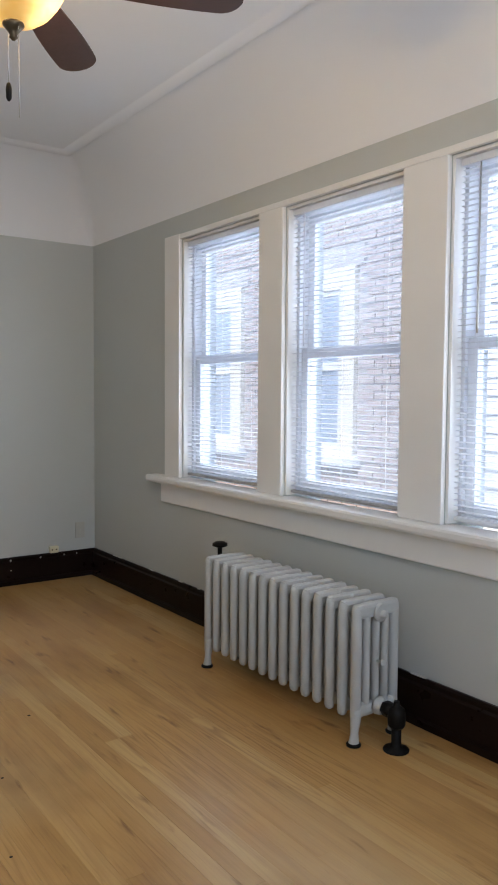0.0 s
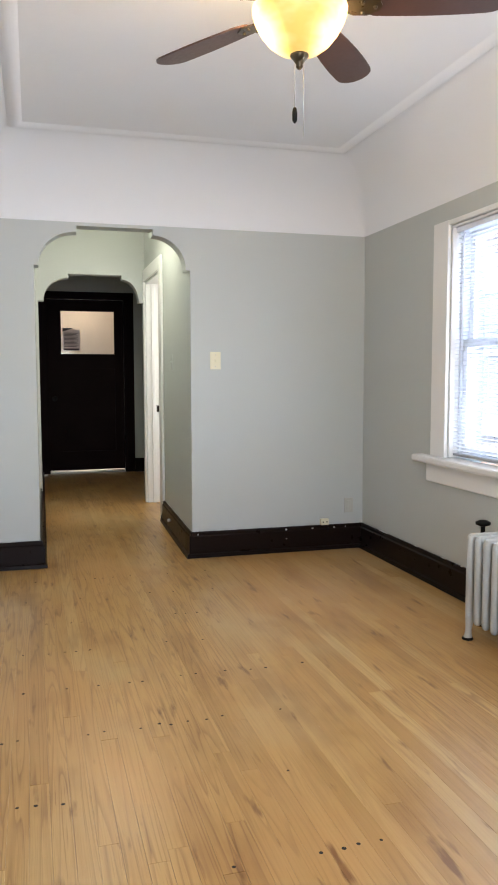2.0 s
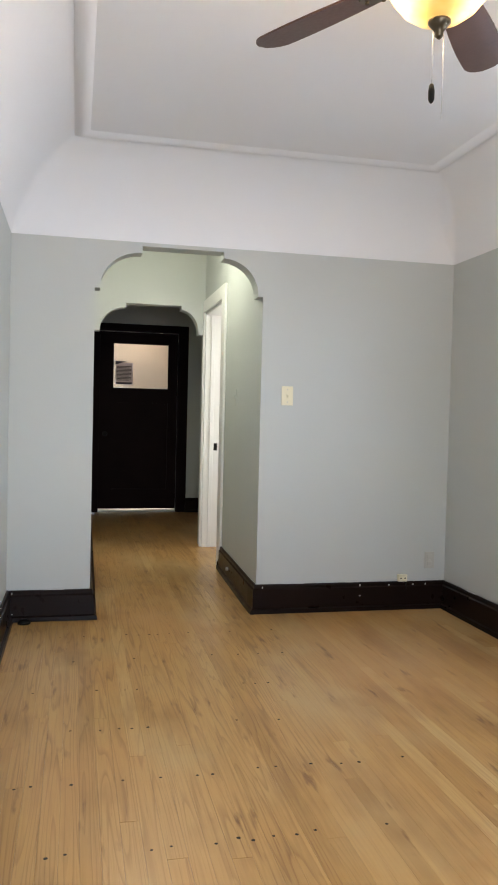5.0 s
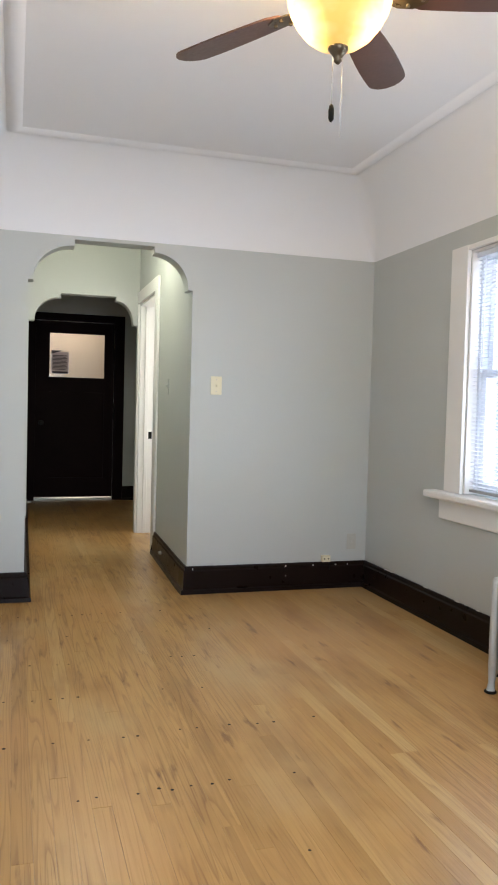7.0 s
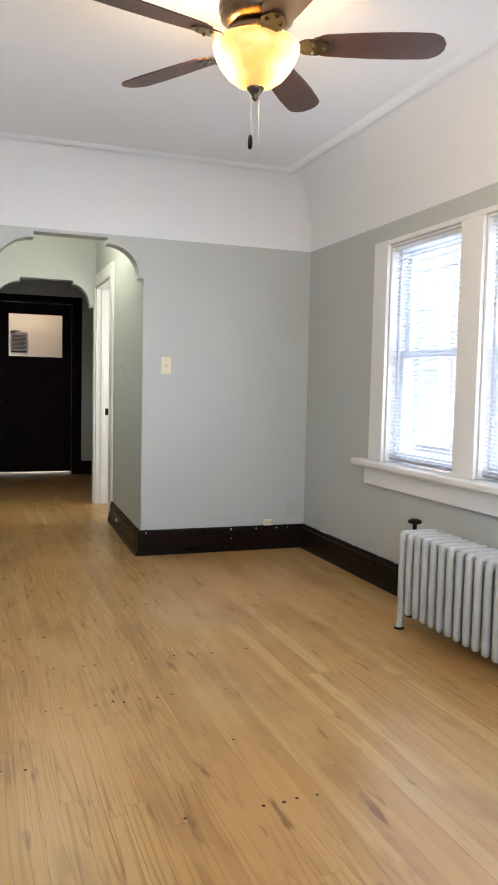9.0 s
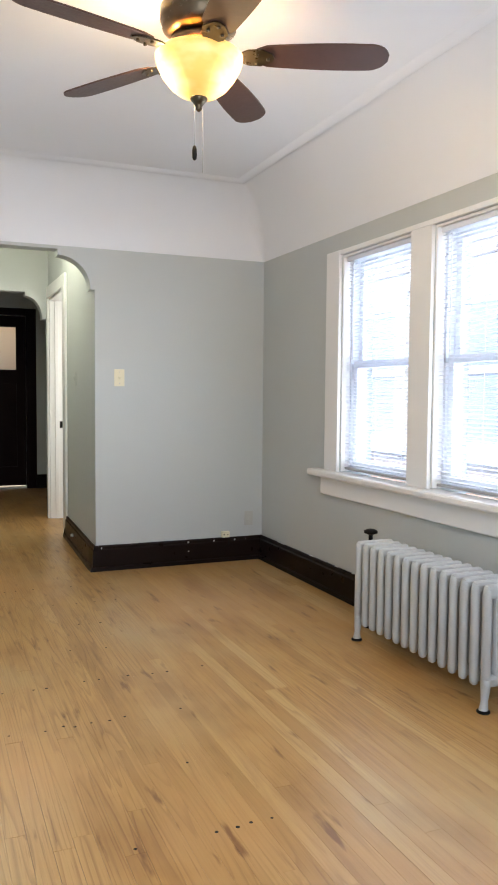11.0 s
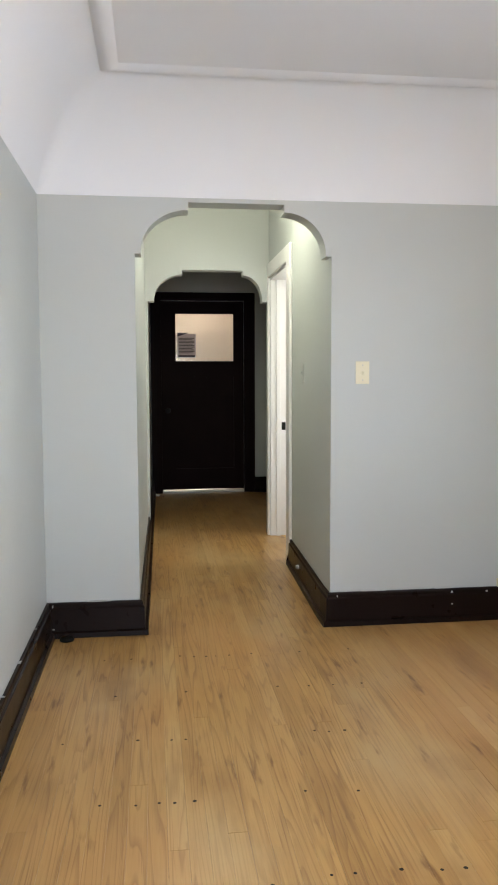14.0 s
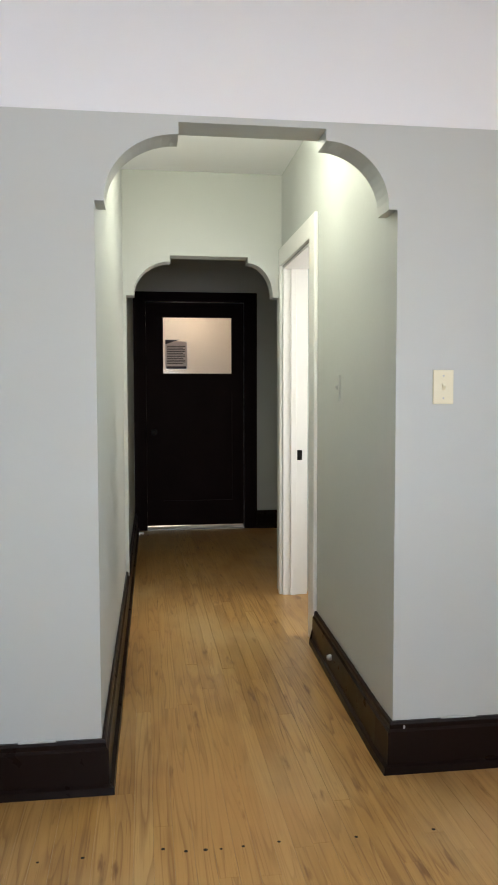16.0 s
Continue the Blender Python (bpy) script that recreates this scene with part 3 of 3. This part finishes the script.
part("door_casing", dcs, DOOR, door)
part("door_knob", lathe([(0.012, -0.02), (0.012, -0.045), (0.028, -0.055), (0.03, -0.07), (0.018, -0.085)], 16, (0.21, YD + 0.02, 0.95), axis="y"), BLACK, door)
notice = thing("paper_notice", "printed paper notice taped on the door glass", "notice", (0.43, YD + 0.036, 1.69))
part("sheet", box(-0.105, 0.105, 0, 0.0015, -0.14, 0.125), PAPER, notice)
hd = prism([(-0.105, 0.142), (0.03, 0.142), (-0.105, 0.098)], "y", -0.002, -0.0005)
part("dark_heading", hd, INK, notice)
for k in range(11):
    part("text_bar", box(-0.09, 0.085 - 0.02 * (k % 3 == 1), -0.002, -0.0005, 0.075 - 0.0165 * k, 0.083 - 0.0165 * k), INK, notice)
part("text_block", box(-0.095, 0.095, -0.002, -0.0005, -0.135, -0.112), INK, notice)


# ---- ceiling fan ----
fan = thing("ceiling_fan", "five-blade ceiling fan with walnut blades and lit amber bowl", "ceiling fan", (0.79, 2.78, 0))
part("canopy", lathe([(0.075, 2.612), (0.085, 2.60), (0.115, 2.575), (0.135, 2.545), (0.135, 2.50), (0.128, 2.49), (0.128, 2.475), (0.105, 2.46), (0.085, 2.445)], 40), BRASS, fan)
part("motor_hub", lathe([(0.085, 2.446), (0.10, 2.44), (0.10, 2.415), (0.075, 2.405), (0.07, 2.39), (0.10, 2.385), (0.10, 2.375)], 40), BRASS, fan)
bowl_profile = [(0.147, 2.392), (0.153, 2.386), (0.152, 2.372), (0.144, 2.345), (0.126, 2.312), (0.100, 2.280), (0.070, 2.258), (0.035, 2.247), (0.012, 2.244)]
bm = bmesh.new()
rings = []
for r, h in bowl_profile + [(r - 0.004, h + 0.004) for r, h in bowl_profile[::-1]]:
    rings.append([bm.verts.new((r * math.cos(2 * math.pi * k / 48), r * math.sin(2 * math.pi * k / 48), h)) for k in range(48)])
for a, b in zip(rings, rings[1:]):
    for k in range(48):
        bm.faces.new((a[k], a[(k + 1) % 48], b[(k + 1) % 48], b[k])).smooth = True
bowl = part("lamp_bowl", bm, BOWL, fan, "glowing amber alabaster glass bowl")
bowl.visible_shadow = False
part("finial", lathe([(0.010, 2.25), (0.030, 2.249), (0.030, 2.240), (0.018, 2.226), (0.010, 2.215), (0.012, 2.208), (0.004, 2.200)], 20), BRASS, fan)
for dx, z0 in ((-0.012, 2.075), (0.018, 1.995)):
    part("pull_chain", lathe([(0.0012, z0), (0.0012, 2.245)], 6, (dx, 0.01, 0)), STEEL, fan)
part("chain_pull", lathe([(0.003, 2.035), (0.008, 2.043), (0.0085, 2.068), (0.006, 2.082), (0.0025, 2.086)], 14, (-0.012, 0.01, 0)), BLACK, fan)


def blade_mesh():
    bm = bmesh.new()
    out = []
    n = 40
    for k in range(n + 1):
        t = k / n
        x = 0.20 + 0.46 * t
        h = 0.052 + 0.018 * math.sin(math.pi * min(1, t * 0.75))
        if t > 0.86:
            h *= math.sqrt(max(0.0, 1 - ((t - 0.86) / 0.145) ** 2))
        if t < 0.08:
            h *= 0.7 + 0.3 * t / 0.08
        out.append((x, h))
    top = [[bm.verts.new((x, s * h, z)) for x, h in out] for s in (1, -1) for z in (0.003, -0.003)]
    a, b, c, d = top
    for k in range(n):
        bm.faces.new((a[k], a[k + 1], c[k + 1], c[k])), bm.faces.new((b[k], d[k], d[k + 1], b[k + 1]))
        bm.faces.new((a[k], b[k], b[k + 1], a[k + 1])), bm.faces.new((c[k], c[k + 1], d[k + 1], d[k]))
    bm.faces.new((a[0], c[0], d[0], b[0])), bm.faces.new((a[n], b[n], d[n], c[n]))
    bmesh.ops.rotate(bm, verts=bm.verts[:], matrix=Matrix.Rotation(radians(-12), 3, "X"))
    bmesh.ops.recalc_face_normals(bm, faces=bm.faces[:])
    me = bpy.data.meshes.new("blade")
    bm.to_mesh(me)
    bm.free()
    me.materials.append(BLADE)
    return me


def iron_mesh():
    bm = prism([(0.085, 0.016), (0.14, 0.022), (0.17, 0.04), (0.215, 0.044), (0.255, 0.02), (0.262, 0), (0.255, -0.02), (0.215, -0.044), (0.17, -0.04), (0.14, -0.022), (0.085, -0.016)], "z", -0.009, -0.004)
    bmesh.ops.rotate(bm, verts=bm.verts[:], matrix=Matrix.Rotation(radians(-12), 3, "X"))
    for x, y in ((0.20, 0.024), (0.20, -0.024), (0.24, 0)):
        lathe([(0.006, -0.017), (0.006, -0.006)], 8, (x, y, -y * 0.2), bm=bm)
    bmesh.ops.recalc_face_normals(bm, faces=bm.faces[:])
    me = bpy.data.meshes.new("blade_iron")
    bm.to_mesh(me)
    bm.free()
    me.materials.append(BRASS)
    return me


bme, ime = blade_mesh(), iron_mesh()
for k in range(5):
    a = radians(-22 + 72 * k)
    b = shared("blade", bme, fan, (0, 0, 2.392), (0, 0, a))
    shared("blade_iron", ime, b, (0, 0, 0))

# assumed hall ceiling light, out of view above the arch's head
hl_light = thing("ceiling_light", "small round milk-glass hall ceiling light", "ceiling light", (0.46, 6.35, 0))
part("base_ring", lathe([(0.09, 2.699), (0.10, 2.685), (0.09, 2.66)], 24), BRASS, hl_light)
part("glass_shade", lathe([(0.06, 2.672), (0.05, 2.665), (0.03, 2.64), (0.01, 2.635)], 24), IVORY, hl_light)


# ---- radiator ----
rad = thing("radiator", "silver-white cast iron column radiator on feet under the windows", "radiator", (0, 0, 0))
N, RY0, RY1, RX0, RX1, RTOP, RBOT = 15, 2.455, 3.47, 1.845, 2.062, 0.497, 0.085
PITCH = (RY1 - RY0) / N


def tube(bm, x, rx, ry, z0, z1, n=12):
    """An upright oval column with rounded ends."""
    prof = [(0.35, z0), (0.8, z0 + 0.006), (1.0, z0 + 0.02), (1.0, z1 - 0.02), (0.8, z1 - 0.006), (0.35, z1)]
    rings = [[bm.verts.new((x + rx * s * math.cos(2 * math.pi * k / n), ry * s * math.sin(2 * math.pi * k / n), z)) for k in range(n)] for s, z in prof]
    for a, b in zip(rings, rings[1:]):
        for k in range(n):
            bm.faces.new((a[k], a[(k + 1) % n], b[(k + 1) % n], b[k])).smooth = True
    bm.faces.new(rings[0]), bm.faces.new(rings[-1])


def section_mesh(z0, z1, feet=False, title="section"):
    bm = bmesh.new()
    box(RX0 + 0.006, RX1 - 0.006, -0.019, 0.019, z0, z1, 0.015, bm=bm)
    # nipple that joins it to its neighbours
    lathe([(0.022, -PITCH / 2), (0.022, PITCH / 2)], 14, ((RX0 + RX1) / 2, 0, (z0 + z1) / 2), bm=bm, axis="y")
    if feet:
        for x, s in ((RX0 + 0.016, -1), (RX1 - 0.016, 1)):
            rows = []
            for z, r, o in ((0.0, 0.017, 0.004), (0.008, 0.020, 0.004), (0.022, 0.017, 0.002), (0.045, 0.014, 0.0), (0.08, 0.018, -0.003), (0.13, 0.022, -0.006)):
                rows.append([bm.verts.new((x + s * o + r * math.cos(2 * math.pi * k / 12), r * math.sin(2 * math.pi * k / 12), z)) for k in range(12)])
            for a, b in zip(rows, rows[1:]):
                for k in range(12):
                    bm.faces.new((a[k], a[(k + 1) % 12], b[(k + 1) % 12], b[k])).smooth = True
            bm.faces.new(rows[0]), bm.faces.new(rows[-1])
    bmesh.ops.recalc_face_normals(bm, faces=bm.faces[:])
    me = bpy.data.meshes.new(title)
    bm.to_mesh(me)
    bm.free()
    me.materials.append(IRON)
    return me


def column_mesh(end):
    """One upright water column; those at the front and back are stouter and longer."""
    bm = bmesh.new()
    tube(bm, 0, 0.019 if end else 0.014, 0.0195 if end else 0.017, RBOT if end else RBOT + 0.02, RTOP - 0.006 if end else RTOP - 0.02)
    bmesh.ops.recalc_face_normals(bm, faces=bm.faces[:])
    me = bpy.data.meshes.new("column")
    bm.to_mesh(me)
    bm.free()
    me.materials.append(IRON)
    return me


LOW = (RBOT + 0.012, RBOT + 0.06)
plain, footed = section_mesh(*LOW), section_mesh(*LOW, feet=True)
header, outer, inner = section_mesh(RTOP - 0.055, RTOP, title="top_header"), column_mesh(True), column_mesh(False)
for k in range(N):
    sec = shared("section", footed if k in (0, N - 1) else plain, rad, (0, RY0 + PITCH * (k + 0.5), 0))
    shared("top_header", header, sec, (0, 0, 0))
    for c in range(5):
        shared("column", outer if c in (0, 4) else inner, sec, (RX0 + 0.019 + (RX1 - RX0 - 0.038) * c / 4, 0, 0))
RXM = (RX0 + RX1) / 2
part("top_plug", lathe([(0.03, 0), (0.03, -0.006), (0.022, -0.010), (0.014, -0.012), (0.014, -0.024), (0.006, -0.026)], 16, (RXM, RY0 + 0.012, RTOP - 0.04), axis="y"), IRON, rad)
part("bottom_bushing", lathe([(0.034, 0), (0.034, -0.01), (0.028, -0.014), (0.028, -0.03)], 8, (RXM, RY0 + 0.012, RBOT + 0.045), axis="y"), IRON, rad)
part("air_vent", lathe([(0.004, 0), (0.004, -0.02), (0.010, -0.022), (0.010, -0.03)], 10, (RXM - 0.01, RY0 + 0.012, 0.29), axis="y"), IRON, rad)
for fy in (RY0 + PITCH / 2, RY1 - PITCH / 2):
    for fx in (RX0 + 0.012, RX1 - 0.012):
        part("foot_cup", lathe([(0.026, 0.0005), (0.027, 0.006), (0.022, 0.011), (0.019, 0.011)], 14, (fx, fy, 0)), BLACK, rad, "black floor cup")
valve = thing("radiator_valve", "black steam valve and pipe at the radiator's end", "valve", (RXM, RY0 - 0.075, 0))
part("riser_pipe", lathe([(0.045, 0.0), (0.045, 0.006), (0.02, 0.010), (0.017, 0.03), (0.017, 0.085)], 16), BLACK, valve)
part("valve_body", lathe([(0.024, 0.08), (0.03, 0.09), (0.032, 0.12), (0.028, 0.145), (0.02, 0.152), (0.012, 0.158), (0.01, 0.172)], 14), BLACK, valve)
part("union_nut", lathe([(0.027, 0.005), (0.027, 0.055), (0.018, 0.06)], 6, (0, 0, RBOT + 0.045), axis="y"), BLACK, valve)
stem = thing("shutoff_valve", "black round valve handle on a pipe behind the radiator", "valve", (2.03, 3.60, 0))
part("pipe", lathe([(0.03, 0.0), (0.03, 0.006), (0.011, 0.008), (0.011, 0.49)], 12), BLACK, stem)
part("handle", lathe([(0.008, 0.488), (0.014, 0.492), (0.036, 0.50), (0.036, 0.512), (0.02, 0.52), (0.006, 0.522)], 18), BLACK, stem)


# ---- switches, outlets, small fittings ----
def wall_plate(name, label, cat, m, toggle=True, outlet=False, w=0.072, h=0.116, material=None):
    t = thing(name, label, cat)
    t.matrix_basis = m
    part("plate", box(-w / 2, w / 2, -0.006, 0, -h / 2, h / 2, 0.002), material or IVORY, t)
    for z in ((0.0,) if outlet else (-0.038, 0.038)):
        part("screw", lathe([(0.0035, -0.0075), (0.0035, -0.004)], 8, (0, 0, z), axis="y"), STEEL, t)
    if toggle:
        part("toggle", prism([(-0.006, -0.011), (-0.016, 0.004), (-0.016, 0.010), (-0.006, 0.011)], "x", -0.005, 0.005), material or IVORY, t)
    if outlet:
        for z in (-0.02, 0.02):
            part("socket", box(-0.016, 0.016, -0.008, -0.004, z - 0.014, z + 0.014, 0.003), material or IVORY, t)
    return t


wall_plate("light_switch", "ivory toggle light switch on grey wall", "switch", pose(1.122, YA, 1.325))
wall_plate("hall_switch", "painted-over toggle switch on the hall wall", "switch", pose(0.9825, 6.27, 1.33, 0, 0, -92), material=GREY)
wall_plate("wall_outlet", "painted-over power outlet above the baseboard", "outlet", pose(2.092, YA, 0.305), toggle=False, outlet=True, w=0.065, h=0.105, material=mat("dingy_paint", (0.50, 0.49, 0.44), 0.5))
jack = thing("phone_jack", "small ivory surface phone jack on the baseboard", "jack", (1.904, YA - 0.012, 0.174))
part("jack_box", box(-0.03, 0.03, -0.016, 0.012, 0.0, 0.044, 0.003), IVORY, jack)
part("jack_hole", box(-0.018, -0.010, -0.0175, -0.015, 0.018, 0.026), BLACK, jack)
part("jack_hole", box(0.010, 0.018, -0.0175, -0.015, 0.018, 0.026), BLACK, jack)
part("cable", lathe([(0.004, -0.05), (0.004, 0.0)], 8, (0.02, -0.018, 0.0)), BLACK, jack)
bump_ob = thing("door_bumper", "small metal door bumper on the hall baseboard", "door stop", (0.957, 6.28, 0.095))
part("bumper", lathe([(0.014, 0.0), (0.014, -0.01), (0.011, -0.02), (0.006, -0.022)], 14, axis="x"), GALV, bump_ob)
# black disc stands in for a dark gap in the floor
scrap = thing("floor_gap_disc", "black disc in place of a dark floor gap by the baseboard", "grommet", (-0.395, 5.325, 0.0))
part("grommet", lathe([(0.036, 0.001), (0.036, 0.012), (0.026, 0.02), (0.01, 0.02)], 18), BLACK, scrap)
ds = thing("floor_door_stop", "small metal stop by the entrance door", "door stop", (0.075, 10.12, 0.0))
part("stop", box(-0.03, 0.03, -0.012, 0.012, 0.0, 0.02, 0.004), STEEL, ds)

# ---- outside: neighbouring house across the side yard ----
OX = 5.2
setting("ground", box(2.42, 400, -300, 300, -1.1, -1.0), EARTH, "pale concrete side yard", "ground")
house = thing("neighbour_house", "pale brick neighbouring house with yellow-trimmed window", "house", (OX, 0, 0))
part("backing_wall", box(0.03, 0.3, 5.05, 12.5, -1.0, 3.75), MORTAR, house)
part("roof_eave", box(-0.5, 0.6, -6.0, 12.8, 3.75, 3.92, 0.02), SIDING, house)
# assumed white boards, added for the overexposed white past the third window
for k in range(32):
    z = -1.0 + 0.148 * k
    part("added_clapboard", prism([(0.0, z), (-0.022, z), (-0.004, z + 0.146), (0.02, z + 0.146), (0.02, z)], "y", -6.0, 5.05), TRIM, house)
HWIN = ((6.05, 7.45, 0.62, 2.45), (7.95, 9.6, 0.62, 2.45))
for y0, y1, z0, z1 in HWIN:
    w = part("window", ring_frame(-0.03, 0.03, y0, y1, z0, z1, 0.20, wb=0.06), YELLOW, house, "pale yellow framed window")
    part("sash", ring_frame(-0.005, 0.03, y0 + 0.2, y1 - 0.2, z0 + 0.06, z1 - 0.2, 0.05), TRIM, w)
    part("meeting_rail", box(-0.008, 0.03, y0 + 0.25, y1 - 0.25, 1.46, 1.54), TRIM, w)
    part("pane", box(0.012, 0.02, y0 + 0.25, y1 - 0.25, z0 + 0.1, z1 - 0.25), FARGLASS, w)
    part("sill", box(-0.09, 0.03, y0 - 0.06, y1 + 0.06, z0 - 0.1, z0 - 0.002, 0.01), TRIM, w)
    part("lintel", box(-0.012, 0.03, y0 - 0.1, y1 + 0.1, z1 + 0.002, z1 + 0.2, 0.005), MORTAR, w)


def brick_mesh():
    bm = box(-0.012, 0.03, -0.098, 0.098, -0.031, 0.031)
    me = bpy.data.meshes.new("brick")
    bmesh.ops.recalc_face_normals(bm, faces=bm.faces[:])
    bm.to_mesh(me)
    bm.free()
    me.materials.append(BRICK)
    return me


brick_me = brick_mesh()
far = bmesh.new()
made = 0
for r in range(63):
    z = -0.96 + 0.075 * r
    y = 5.16 + (0.105 if r % 2 else 0)
    while y < 12.4:
        if not any(a - 0.09 < y < b + 0.09 and c - 0.14 < z < d + 0.24 for a, b, c, d in HWIN):
            jx = random.uniform(-0.003, 0.003)
            if y < 6.35 and 0.3 < z < 3.4 and made < 300:
                shared("brick", brick_me, house, (jx, y, z))
                made += 1
            else:
                box(-0.012 + jx, 0.03, y - 0.098, y + 0.098, z - 0.031, z + 0.031, bm=far)
        y += 0.21
tagged(part("brickwork", far, BRICK, house), "pale red brick courses", kind="stuff")

# ---- oak strip floor ----
setting("floor_base", box(XL - 0.2, XR + 0.22, YB - 0.2, YD + 0.14, -0.12, -0.0125), SUBFLOOR, "dark boards under the strip floor", "floor")
floor = tagged(new("floor"), "worn honey oak strip floor with nail holes and stains", "floor", kind="structure")
STRIP = 0.0572


def plank(x0, x1, y0, y1):
    g, h = random.choice((0.00012, 0.00015, 0.0002, 0.0005)), random.uniform(-0.0004, 0.0)
    bm = bmesh.new()
    c = 0.0003
    lo = [bm.verts.new((x, y, -0.012)) for x, y in ((x0 + g, y0 + g), (x1 - g, y0 + g), (x1 - g, y1 - g), (x0 + g, y1 - g))]
    mid = [bm.verts.new((v.co.x, v.co.y, h - c)) for v in lo]
    top = [bm.verts.new((x, y, h)) for x, y in ((x0 + g + c, y0 + g + c), (x1 - g - c, y0 + g + c), (x1 - g - c, y1 - g - c), (x0 + g + c, y1 - g - c))]
    for a, b in ((lo, mid), (mid, top)):
        for k in range(4):
            bm.faces.new((a[k], a[(k + 1) % 4], b[(k + 1) % 4], b[k]))
    bm.faces.new(top)
    return part("plank", bm, OAK, floor)


x = XL
while x < XR:
    x1 = min(x + STRIP, XR)
    inhall = x1 > HL and x < HR + 0.16
    end = YD - 0.01 if (x1 > HL and x < VR) else YA
    y = YB - random.uniform(0.0, 1.6)
    while y < end:
        y1 = y + random.uniform(1.1, 2.9)
        if end - y1 < 0.35:
            y1 = end
        plank(x, x1, max(y, YB), min(y1, end))
        y = y1
    x += STRIP

# rows of countersunk nail holes over the joists
holes = bmesh.new()
for row in range(9):
    y = 1.70 + 0.415 * row
    for k in range(2, 27):
        if random.random() < (0.34 if k < 24 else 0.15):
            cx, cy = XL + STRIP * (k + random.uniform(0.3, 0.7)), y + random.uniform(-0.012, 0.012)
            r = random.uniform(0.0045, 0.0068)
            holes.faces.new([holes.verts.new((cx + r * math.cos(a), cy + r * math.sin(a), 0.0012)) for a in [2 * math.pi * q / 10 for q in range(10)]])
tagged(part("nail_holes", holes, HOLE, floor), "dark countersunk nail holes", kind="stuff")
